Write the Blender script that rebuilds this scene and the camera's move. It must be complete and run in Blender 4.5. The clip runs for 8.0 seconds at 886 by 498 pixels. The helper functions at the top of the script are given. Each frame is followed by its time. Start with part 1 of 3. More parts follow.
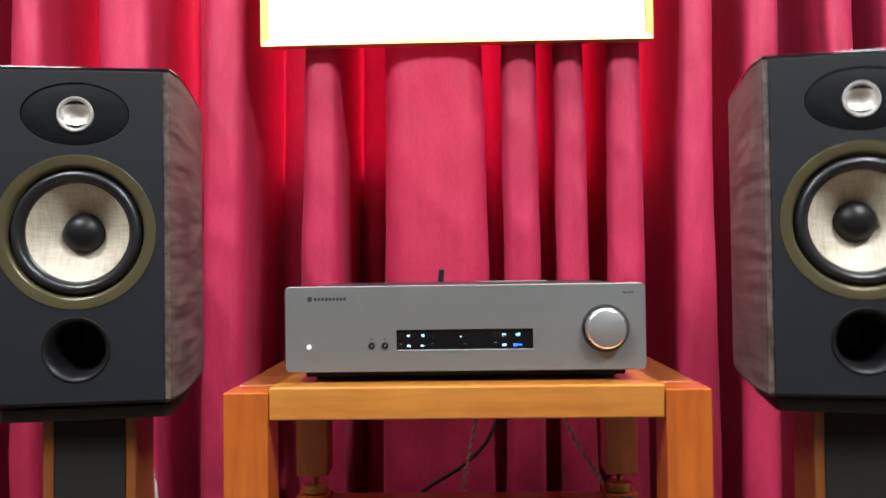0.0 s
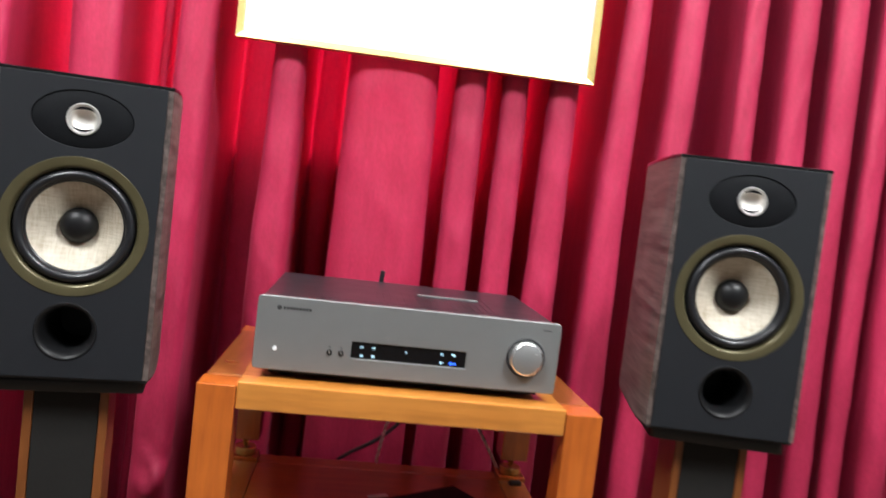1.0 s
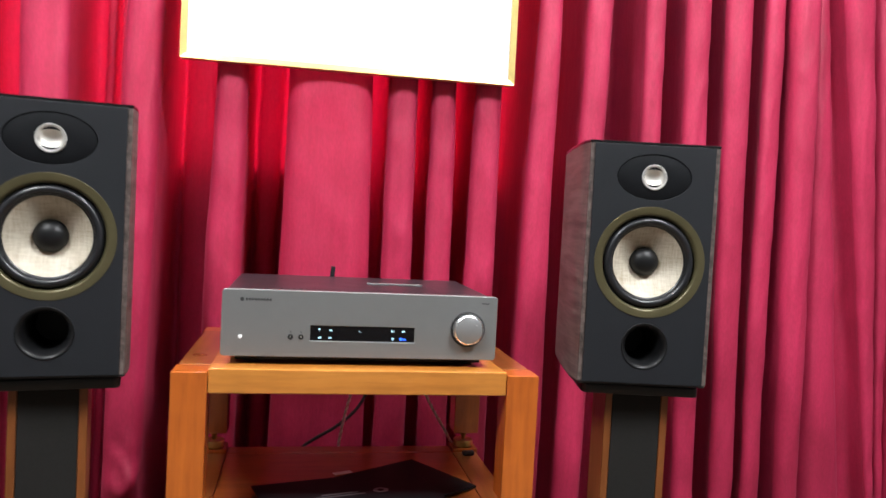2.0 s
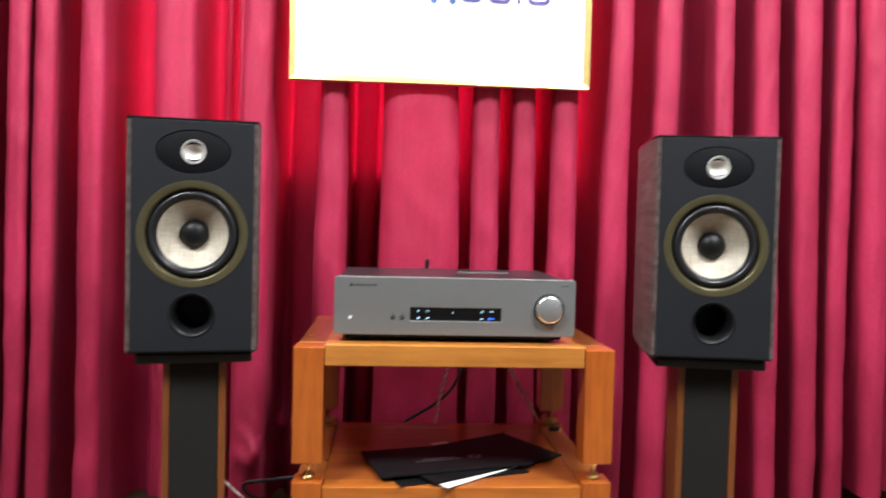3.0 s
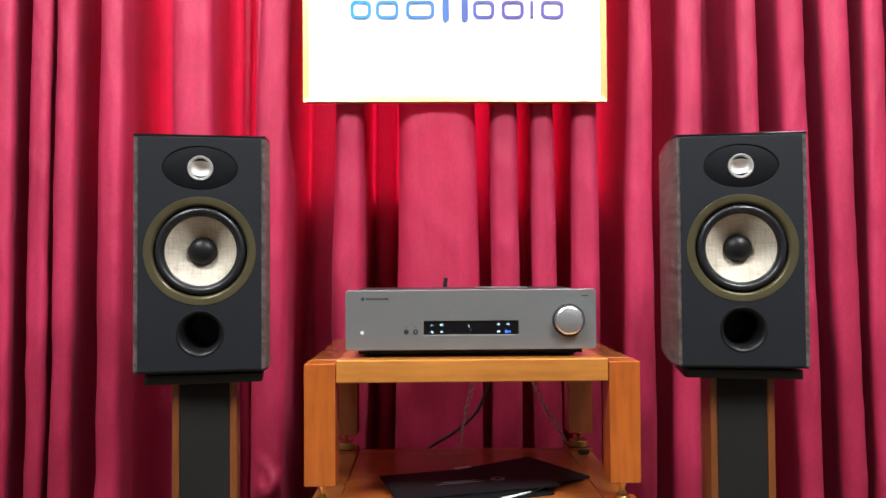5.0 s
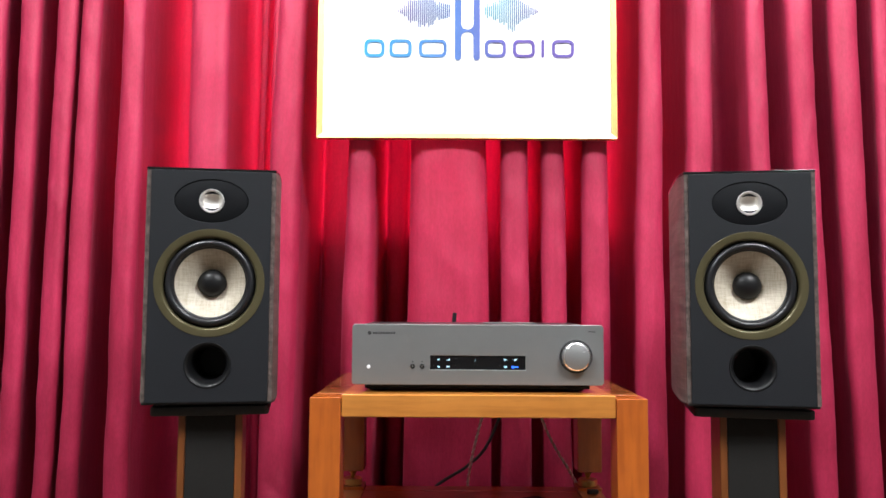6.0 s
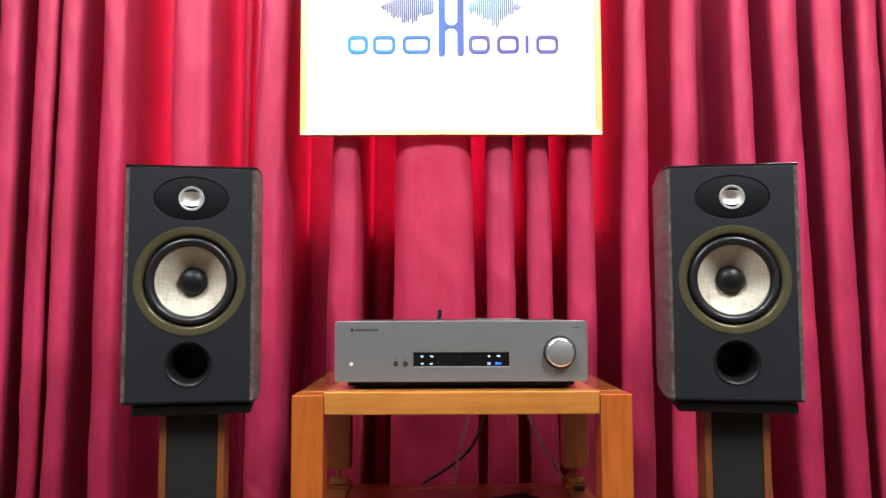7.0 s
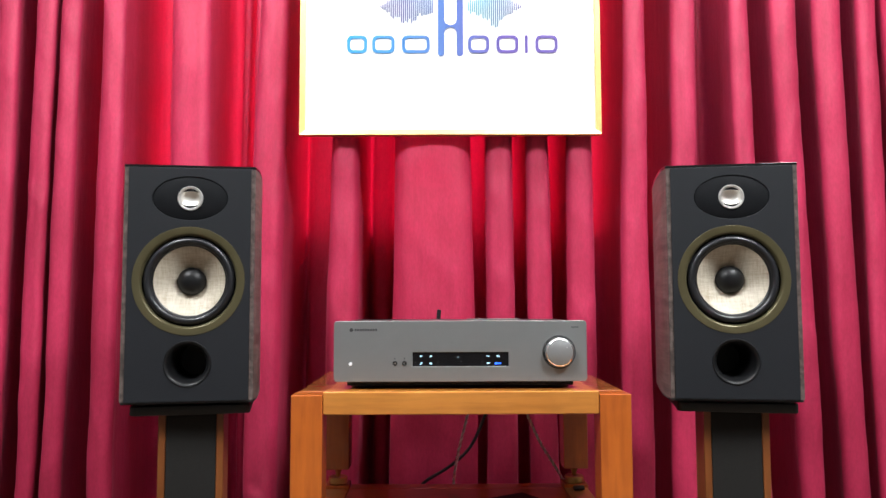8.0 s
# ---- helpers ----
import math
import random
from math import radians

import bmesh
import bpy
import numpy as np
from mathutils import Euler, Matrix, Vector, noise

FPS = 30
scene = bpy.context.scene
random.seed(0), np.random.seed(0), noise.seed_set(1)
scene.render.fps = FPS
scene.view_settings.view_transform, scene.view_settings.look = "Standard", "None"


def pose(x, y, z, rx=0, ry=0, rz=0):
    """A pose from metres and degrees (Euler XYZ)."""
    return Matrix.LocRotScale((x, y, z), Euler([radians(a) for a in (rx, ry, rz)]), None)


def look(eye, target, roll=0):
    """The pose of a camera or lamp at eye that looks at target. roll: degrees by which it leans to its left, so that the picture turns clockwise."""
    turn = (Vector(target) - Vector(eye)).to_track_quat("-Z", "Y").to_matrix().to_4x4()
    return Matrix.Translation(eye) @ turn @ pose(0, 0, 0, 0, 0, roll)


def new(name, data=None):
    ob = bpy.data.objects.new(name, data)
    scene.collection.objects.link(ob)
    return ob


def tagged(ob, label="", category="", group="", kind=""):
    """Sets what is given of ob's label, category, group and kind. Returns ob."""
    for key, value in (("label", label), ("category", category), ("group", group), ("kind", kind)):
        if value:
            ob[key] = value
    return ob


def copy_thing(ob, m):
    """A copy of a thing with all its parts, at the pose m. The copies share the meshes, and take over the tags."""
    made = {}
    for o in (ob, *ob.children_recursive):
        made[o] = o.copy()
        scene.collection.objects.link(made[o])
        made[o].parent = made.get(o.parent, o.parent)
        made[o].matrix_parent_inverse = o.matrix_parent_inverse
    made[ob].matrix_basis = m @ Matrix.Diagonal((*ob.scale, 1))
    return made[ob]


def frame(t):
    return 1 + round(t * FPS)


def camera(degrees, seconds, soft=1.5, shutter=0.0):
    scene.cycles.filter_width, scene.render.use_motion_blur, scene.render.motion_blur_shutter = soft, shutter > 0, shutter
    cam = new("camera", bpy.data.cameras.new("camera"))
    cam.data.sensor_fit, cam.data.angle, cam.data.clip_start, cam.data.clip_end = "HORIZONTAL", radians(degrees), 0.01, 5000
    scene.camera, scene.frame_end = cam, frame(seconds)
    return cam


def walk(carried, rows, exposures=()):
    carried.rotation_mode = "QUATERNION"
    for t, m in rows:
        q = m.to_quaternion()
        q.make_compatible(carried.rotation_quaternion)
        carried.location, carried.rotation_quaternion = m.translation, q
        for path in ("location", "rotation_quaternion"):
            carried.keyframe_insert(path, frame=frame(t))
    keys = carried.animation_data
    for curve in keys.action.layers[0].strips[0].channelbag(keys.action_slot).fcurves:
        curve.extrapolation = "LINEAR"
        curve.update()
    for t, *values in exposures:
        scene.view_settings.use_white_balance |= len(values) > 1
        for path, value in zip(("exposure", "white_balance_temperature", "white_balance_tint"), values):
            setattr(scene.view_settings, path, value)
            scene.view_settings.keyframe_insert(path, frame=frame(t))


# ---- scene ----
cam = camera(60.4, 8.0, shutter=0.5)
PATH = [
    (0, (-0.001, -0.913, 0.686), (-0.052, 1.086, 0.721), -0.8),
    (0.5, (-0.072, -0.946, 0.757), (0.041, 1.05, 0.712), 5.7),
    (1, (-0.092, -1.062, 0.816), (0.137, 0.921, 0.69), 6.7),
    (1.5, (-0.107, -1.116, 0.795), (0.281, 0.835, 0.591), 5.0),
    (1.7, (-0.103, -1.14, 0.788), (0.295, 0.814, 0.633), 3.9),
    (2.8, (-0.106, -1.332, 0.768), (0.104, 0.657, 0.729), 1.5),
    (3, (-0.121, -1.347, 0.758), (0.02, 0.646, 0.687), 1.4),
    (3.5, (-0.128, -1.329, 0.72), (-0.072, 0.668, 0.621), 0.9),
    (4, (-0.103, -1.314, 0.674), (-0.067, 0.685, 0.705), 0.6),
    (4.2, (-0.091, -1.31, 0.692), (-0.072, 0.69, 0.716), 0.2),
    (5.3, (-0.071, -1.309, 0.699), (-0.03, 0.689, 0.78), -0.5),
    (5.5, (-0.076, -1.308, 0.689), (-0.035, 0.687, 0.825), -0.3),
    (6, (-0.056, -1.314, 0.695), (-0.063, 0.681, 0.837), 0.3),
    (6.5, (-0.039, -1.309, 0.677), (-0.031, 0.684, 0.841), 0.1),
    (7, (-0.037, -1.306, 0.691), (-0.027, 0.689, 0.83), -0.2),
    (7.5, (-0.037, -1.305, 0.69), (-0.026, 0.69, 0.833), -0.2),
    (8, (-0.037, -1.305, 0.69), (-0.025, 0.69, 0.83), -0.2),
]
walk(cam, [(t, look(eye, target, roll)) for t, eye, target, roll in PATH])

# ---- light ----
world = bpy.data.worlds.new("world")
scene.world = world
world.use_nodes = True
world.node_tree.nodes["Background"].inputs["Color"].default_value = (0.9, 0.95, 1.0, 1)
world.node_tree.nodes["Background"].inputs["Strength"].default_value = 0.05


def panel_lamp(x, y, z, sx, sy, watts, colour=(0.94, 0.975, 1.0)):
    """A lamp just under a ceiling panel, shining down."""
    data = bpy.data.lights.new("ceiling_lamp", "AREA")
    data.shape, data.size, data.size_y, data.energy, data.color = "RECTANGLE", sx, sy, watts, colour
    ob = new("ceiling_lamp", data)
    ob.matrix_world = pose(x, y, z)
    return ob


CEIL = 2.55
PANELS = [(-0.5, 0.05), (0.55, 0.05), (-1.15, -1.15), (1.10, -1.15)]
for px, py in PANELS:
    panel_lamp(px, py, CEIL - 0.03, 0.55, 0.55, (24 if px < 0 else 31) if py > -1 else (80 if px < 0 else 99))
# daylight behind the curtain, in the opening of the window
day = bpy.data.lights.new("window_daylight", "AREA")
day.shape, day.size, day.size_y, day.energy, day.color = "RECTANGLE", 1.40, 1.15, 150, (1.0, 0.97, 0.93)
new("window_daylight", day).matrix_world = pose(-0.22, 0.813, 1.45, -90, 0, 0)


# ---- materials ----
def material(name, colour, rough=0.5, metal=0.0):
    """A node material; returns it, its node tree and its shader."""
    m = bpy.data.materials.new(name)
    m.use_nodes = True
    t = m.node_tree
    b = t.nodes["Principled BSDF"]
    b.inputs["Base Color"].default_value = (*colour, 1)
    b.inputs["Roughness"].default_value = rough
    b.inputs["Metallic"].default_value = metal
    return m, t, b


def coords(t, scale=(1, 1, 1)):
    tc, mp = t.nodes.new("ShaderNodeTexCoord"), t.nodes.new("ShaderNodeMapping")
    mp.inputs["Scale"].default_value = scale
    t.links.new(tc.outputs["Object"], mp.inputs["Vector"])
    return mp.outputs["Vector"]


def noise_of(t, vector, scale, detail=4.0, rough=0.55):
    n = t.nodes.new("ShaderNodeTexNoise")
    n.inputs["Scale"].default_value, n.inputs["Detail"].default_value, n.inputs["Roughness"].default_value = scale, detail, rough
    t.links.new(vector, n.inputs["Vector"])
    return n.outputs["Fac"]


def ramp(t, fac, stops):
    r = t.nodes.new("ShaderNodeValToRGB")
    e = r.color_ramp.elements
    while len(e) < len(stops):
        e.new(0.5)
    for el, (p, c) in zip(e, stops):
        el.position, el.color = p, (*c, 1)
    t.links.new(fac, r.inputs["Fac"])
    return r.outputs["Color"]


def bump(t, b, height, strength, distance):
    n = t.nodes.new("ShaderNodeBump")
    n.inputs["Strength"].default_value, n.inputs["Distance"].default_value = strength, distance
    t.links.new(height, n.inputs["Height"])
    t.links.new(n.outputs["Normal"], b.inputs["Normal"])


def vary_rough(t, b, fac, lo, hi):
    n = t.nodes.new("ShaderNodeMapRange")
    n.inputs["To Min"].default_value, n.inputs["To Max"].default_value = lo, hi
    t.links.new(fac, n.inputs["Value"])
    t.links.new(n.outputs["Result"], b.inputs["Roughness"])


def mixed(t, a, b, fac, kind="MIX"):
    n = t.nodes.new("ShaderNodeMix")
    n.data_type, n.blend_type = "RGBA", kind
    n.inputs[0].default_value = fac
    t.links.new(a, n.inputs[6])
    t.links.new(b, n.inputs[7])
    return n.outputs[2]


def plain(name, colour, rough, metal=0.0, grain=0.12, scale=60, relief=0.0):
    """A surface with a fine grain and blotches over one colour."""
    m, t, b = material(name, colour, rough, metal)
    v = coords(t)
    f = noise_of(t, v, scale)
    lo, hi = tuple(c * (1 - grain) for c in colour), tuple(min(1, c * (1 + grain)) for c in colour)
    g = noise_of(t, v, scale / 12)
    c1, c2 = ramp(t, f, [(0.3, lo), (0.7, hi)]), ramp(t, g, [(0.3, lo), (0.7, hi)])
    t.links.new(mixed(t, c1, c2, 0.5), b.inputs["Base Color"])
    vary_rough(t, b, g, rough * 0.85, min(1, rough * 1.15))
    if relief:
        bump(t, b, f, relief, 0.001)
    return m


def wood(name, light, dark, axis, rough=0.28, fine=1.0, coat=0.0, bite=0.3):
    """Varnished wood with its grain along one axis."""
    m, t, b = material(name, light, rough)
    s = [26 * fine] * 3
    s["xyz".index(axis)] = 1.6 * fine
    v = coords(t, s)
    f = noise_of(t, v, 1.0, 6, 0.6)
    s2 = [90 * fine] * 3
    s2["xyz".index(axis)] = 9.0
    g = noise_of(t, coords(t, s2), 1.0, 3)
    w = noise_of(t, coords(t), 7.0, 2)
    mid = tuple((a + c) / 2 for a, c in zip(light, dark))
    c1 = ramp(t, f, [(bite, dark), (0.5, mid), (0.98 - bite, light)])
    c2 = ramp(t, w, [(0.3, mid), (0.7, light)])
    streak = ramp(t, g, [(0.32, (0.82, 0.79, 0.75)), (0.55, (1.0, 1.0, 1.0))])
    patch = ramp(t, noise_of(t, coords(t), 22.0, 4), [(0.3, (0.92, 0.90, 0.87)), (0.7, (1.04, 1.04, 1.04))])
    both = mixed(t, streak, patch, 1.0, "MULTIPLY")
    t.links.new(mixed(t, mixed(t, c1, c2, 0.35 if bite < 0.35 else 0.2), both, 1.0, "MULTIPLY"), b.inputs["Base Color"])
    vary_rough(t, b, w, rough * 0.75, rough * 1.3)
    bump(t, b, g, 0.15, 0.0008)
    b.inputs["Coat Weight"].default_value, b.inputs["Coat Roughness"].default_value = coat, 0.07
    return m


def cloth():
    """Red curtain cloth: soft sheen, fine weave, some light through it."""
    m, t, b = material("red_curtain_cloth", (0.45, 0.015, 0.045), 0.56)
    v = coords(t)
    f = noise_of(t, v, 5.0, 5)
    g = noise_of(t, coords(t, (900, 900, 140)), 1.0, 2)
    c = ramp(t, f, [(0.3, (0.365, 0.0150, 0.056)), (0.7, (0.475, 0.0225, 0.081))])
    streaks = ramp(t, noise_of(t, coords(t, (60, 60, 1.6)), 1.0, 4, 0.6), [(0.3, (0.88, 0.86, 0.87)), (0.7, (1.04, 1.05, 1.05))])
    slubs = ramp(t, noise_of(t, coords(t, (260, 260, 90)), 1.0, 3), [(0.3, (0.86, 0.85, 0.85)), (0.7, (1.06, 1.08, 1.08))])
    t.links.new(mixed(t, mixed(t, c, streaks, 1.0, "MULTIPLY"), slubs, 1.0, "MULTIPLY"), b.inputs["Base Color"])
    b.inputs["Sheen Weight"].default_value, b.inputs["Sheen Roughness"].default_value = 0.06, 0.4
    b.inputs["Sheen Tint"].default_value = (1.0, 0.42, 0.55, 1)
    b.inputs["Specular IOR Level"].default_value = 0.40
    crease = noise_of(t, coords(t, (30, 30, 9)), 1.0, 5, 0.62)
    n1, n2 = t.nodes.new("ShaderNodeBump"), t.nodes.new("ShaderNodeBump")
    n1.inputs["Strength"].default_value, n1.inputs["Distance"].default_value = 0.35, 0.006
    n2.inputs["Strength"].default_value, n2.inputs["Distance"].default_value = 0.3, 0.0006
    t.links.new(crease, n1.inputs["Height"])
    t.links.new(g, n2.inputs["Height"])
    t.links.new(n1.outputs["Normal"], n2.inputs["Normal"])
    t.links.new(n2.outputs["Normal"], b.inputs["Normal"])
    tr = t.nodes.new("ShaderNodeBsdfTranslucent")
    tr.inputs["Color"].default_value = (0.75, 0.006, 0.045, 1)
    mx = t.nodes.new("ShaderNodeMixShader")
    mx.inputs["Fac"].default_value = 0.028
    t.links.new(b.outputs[0], mx.inputs[1])
    t.links.new(tr.outputs[0], mx.inputs[2])
    t.links.new(mx.outputs[0], t.nodes["Material Output"].inputs["Surface"])
    return m


def flax():
    """Pale woven cone of a woofer."""
    m, t, b = material("woven_flax", (0.6, 0.52, 0.38), 0.5)
    v = coords(t)
    lines = []
    for s in ((520, 45, 45), (45, 45, 520)):
        lines.append(noise_of(t, coords(t, s), 1.0, 3))
    wide = noise_of(t, v, 45, 3)
    a = ramp(t, lines[0], [(0.35, (0.33, 0.27, 0.19)), (0.65, (0.62, 0.57, 0.48))])
    c = ramp(t, lines[1], [(0.35, (0.33, 0.27, 0.19)), (0.65, (0.62, 0.57, 0.48))])
    d = ramp(t, wide, [(0.3, (0.33, 0.27, 0.18)), (0.7, (0.62, 0.58, 0.48))])
    t.links.new(mixed(t, mixed(t, a, c, 0.5), d, 0.35), b.inputs["Base Color"])
    bump(t, b, lines[0], 0.2, 0.0005)
    return m


def glow(name, colour, strength):
    m, t, b = material(name, colour, 0.5)
    b.inputs["Emission Color"].default_value = (*colour, 1)
    b.inputs["Emission Strength"].default_value = strength
    return m


HONEY, AMBER = (0.64, 0.262, 0.050), (0.44, 0.150, 0.024)
M = {
    "cloth": cloth(),
    "honey_x": wood("honey_wood_along_x", HONEY, AMBER, "x", 0.3, coat=1.0),
    "honey_y": wood("honey_wood_along_y", HONEY, AMBER, "y", 0.3, coat=1.0),
    "honey_z": wood("honey_wood_along_z", (0.54, 0.138, 0.018), (0.37, 0.076, 0.010), "z", 0.3, coat=1.0),
    "drawer": wood("orange_drawer_wood", (0.60, 0.165, 0.017), (0.44, 0.108, 0.010), "x", 0.3, coat=1.0),
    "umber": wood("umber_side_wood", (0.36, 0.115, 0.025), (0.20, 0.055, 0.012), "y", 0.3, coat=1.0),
    # honey wood again, with the shade under the upper tier in its colour
    "shelf": wood("shaded_shelf_wood", (0.44, 0.125, 0.024), (0.28, 0.068, 0.014), "x", 0.32, coat=0.6),
    "post": wood("stand_side_wood", (0.25, 0.082, 0.021), (0.13, 0.039, 0.011), "z", 0.35),
    "walnut": wood("grey_walnut_veneer", (0.150, 0.116, 0.108), (0.018, 0.0125, 0.0115), "y", 0.42, 3.2, bite=0.35),
    "baffle": plain("black_leather_look", (0.0092, 0.0106, 0.0136), 0.66, grain=0.2, scale=900, relief=0.25),
    "black": plain("black_satin_paint", (0.0096, 0.0096, 0.0104), 0.5, grain=0.2),
    "matt": plain("matt_black_board", (0.0112, 0.01056, 0.0096), 0.8, grain=0.25, scale=300, relief=0.1),
    "gloss": plain("black_glass", (0.008, 0.008, 0.009), 0.06, grain=0.1),
    "rubber": plain("black_rubber", (0.0096, 0.0104, 0.0128), 0.36, grain=0.2),
    "cap": plain("soft_black_cap", (0.007, 0.0072, 0.008), 0.42, grain=0.2),
    "low_rail": wood("amber_rail_wood", (0.60, 0.190, 0.030), (0.42, 0.112, 0.016), "x", 0.3, coat=1.0),
    "dark": plain("dark_inside", (0.006, 0.006, 0.006), 0.8),
    "olive": plain("olive_gold_ring", (0.092, 0.080, 0.042), 0.32, 0.35, 0.18, 30),
    "flax": flax(),
    "oval": plain("dull_black_oval", (0.0068, 0.0074, 0.0088), 0.6, grain=0.2, scale=400),
    "silver": plain("silver_metal", (0.84, 0.83, 0.80), 0.3, 0.7, 0.05, 200),
    "dome": plain("pale_aluminium_dome", (0.88, 0.85, 0.80), 0.42, 0.45, 0.06, 200),
    "chrome": plain("polished_steel", (0.82, 0.82, 0.83), 0.27, 1.0, 0.04, 200),
    "grey": plain("grey_brushed_aluminium", (0.186, 0.192, 0.192), 0.46, 0.35, 0.05, 500, 0.05),
    "knobface": plain("knob_face_aluminium", (0.336, 0.344, 0.344), 0.40, 0.6, 0.05, 400),
    "lid": plain("dark_grey_lid", (0.020, 0.0175, 0.022), 0.34, 0.3, 0.08, 300),
    "screen": plain("black_display_glass", (0.004, 0.004, 0.005), 0.12, grain=0.1),
    "print": plain("dark_grey_print", (0.03, 0.03, 0.032), 0.6),
    "brass": plain("polished_brass", (0.62, 0.43, 0.16), 0.34, 1.0, 0.12, 120),
    "gold": plain("brushed_gold_frame", (0.80, 0.60, 0.23), 0.38, 0.8, 0.12, 80),
    "white": plain("white_sign_board", (0.90, 0.90, 0.89), 0.35, grain=0.02, scale=8),
    "paper": plain("white_paper", (0.82, 0.82, 0.80), 0.6, grain=0.03),
    "brochure": plain("black_printed_cover", (0.008, 0.008, 0.009), 0.48, grain=0.25, scale=30),
    "pale": plain("pale_grey_print", (0.11, 0.11, 0.12), 0.4),
    "cable": plain("black_cable", (0.012, 0.012, 0.013), 0.45),
    "braid": plain("pink_white_braid", (0.92, 0.80, 0.78), 0.5, grain=0.3, scale=300),
    "wall": plain("brown_grey_wall_paint", (0.13, 0.12, 0.11), 0.8, grain=0.05, scale=25, relief=0.05),
    "ceil": plain("white_ceiling_paint", (0.62, 0.62, 0.61), 0.85, grain=0.03, scale=20),
    "floor": plain("brown_floor_tile", (0.075, 0.050, 0.030), 0.3, grain=0.15, scale=14),
    "skirting": wood("brown_skirting_wood", (0.22, 0.12, 0.06), (0.12, 0.06, 0.03), "x", 0.4),
    "beige": plain("beige_plastic", (0.36, 0.31, 0.25), 0.45, grain=0.08),
    "red_braid": plain("dull_pink_braid", (0.60, 0.38, 0.38), 0.5, grain=0.3, scale=300),
    "bluebox": plain("dark_blue_plastic", (0.028, 0.065, 0.13), 0.4),
    "lamp": glow("lit_ceiling_panel", (1.0, 0.96, 0.90), 6.0),
    "led": glow("white_blue_led", (0.50, 0.82, 1.0), 2.6),
    "ledblue": glow("blue_led", (0.02, 0.12, 1.0), 1.9),
    "ledwhite": glow("white_power_light", (0.62, 0.64, 0.66), 0.30),
}


for dull in ("baffle", "oval", "matt", "brochure", "olive", "cap"):
    M[dull].node_tree.nodes["Principled BSDF"].inputs["Specular IOR Level"].default_value = {"brochure": 0.07, "oval": 0.10}.get(dull, 0.28)


def gradient(name, a, c, x0, x1, rough=0.4):
    """Ink that runs from one colour to another along x."""
    m, t, b = material(name, a, rough)
    tc, sp, mr = t.nodes.new("ShaderNodeTexCoord"), t.nodes.new("ShaderNodeSeparateXYZ"), t.nodes.new("ShaderNodeMapRange")
    t.links.new(tc.outputs["Object"], sp.inputs[0])
    t.links.new(sp.outputs["X"], mr.inputs["Value"])
    mr.inputs["From Min"].default_value, mr.inputs["From Max"].default_value = x0, x1
    t.links.new(ramp(t, mr.outputs["Result"], [(0.0, a), (1.0, c)]), b.inputs["Base Color"])
    return m


M["ink"] = gradient("blue_to_violet_ink", (0.030, 0.27, 0.56), (0.095, 0.060, 0.27), -0.25, 0.12)
M["wave_l"] = gradient("violet_to_blue_ink", (0.16, 0.14, 0.29), (0.042, 0.12, 0.31), -0.18, -0.05)
M["wave_r"] = gradient("cyan_to_violet_ink", (0.10, 0.36, 0.44), (0.12, 0.095, 0.27), 0.03, 0.17)


# ---- mesh helpers ----
def part(name, bm, mat, parent=None, label="", smooth=None, m=None):
    """One mesh object from a bmesh, under a thing or a part."""
    me = bpy.data.meshes.new(name)
    bm.normal_update()
    bm.to_mesh(me)
    bm.free()
    me.materials.append(mat)
    if smooth is not None:
        me.shade_smooth()
        me.set_sharp_from_angle(angle=radians(smooth))
    ob = new(name, me)
    if parent is not None:
        ob.parent = parent
    if m is not None:
        ob.matrix_basis = m
    if label:
        tagged(ob, label)
    return ob


def thing(name, label, category, m=None, group="", kind=""):
    ob = new(name)
    ob.empty_display_size = 0.05
    if m is not None:
        ob.matrix_basis = m
    return tagged(ob, label, category, group, kind)


def block(x0, x1, y0, y1, z0, z1, bevel=0.0, seg=2):
    bm = bmesh.new()
    bmesh.ops.create_cube(bm, size=1, matrix=Matrix.Translation(((x0 + x1) / 2, (y0 + y1) / 2, (z0 + z1) / 2)) @ Matrix.Diagonal((x1 - x0, y1 - y0, z1 - z0, 1)))
    if bevel:
        bmesh.ops.bevel(bm, geom=bm.edges[:], offset=bevel, segments=seg, profile=0.5, affect="EDGES")
    return bm


def lathe(profile, axis="y", steps=64, sx=1.0, sz=1.0, centre=(0, 0, 0)):
    """Turns (radius, height) pairs round an axis; radius 0 closes the end."""
    bm = bmesh.new()
    rings = []
    cx, cy, cz = centre
    for r, h in profile:
        ring = []
        for k in range(1 if r == 0 else steps):
            a = 2 * math.pi * k / steps
            u, w = r * math.cos(a) * sx, r * math.sin(a) * sz
            ring.append(bm.verts.new((cx + u, cy + h, cz + w) if axis == "y" else (cx + u, cy + w, cz + h)))
        rings.append(ring)
    for a, b in zip(rings, rings[1:]):
        for k in range(steps):
            p = [a[k % len(a)], a[(k + 1) % len(a)], b[(k + 1) % len(b)], b[k % len(b)]]
            p = list(dict.fromkeys(p))
            if len(p) > 2:
                bm.faces.new(p)
    bmesh.ops.recalc_face_normals(bm, faces=bm.faces[:])
    return bm


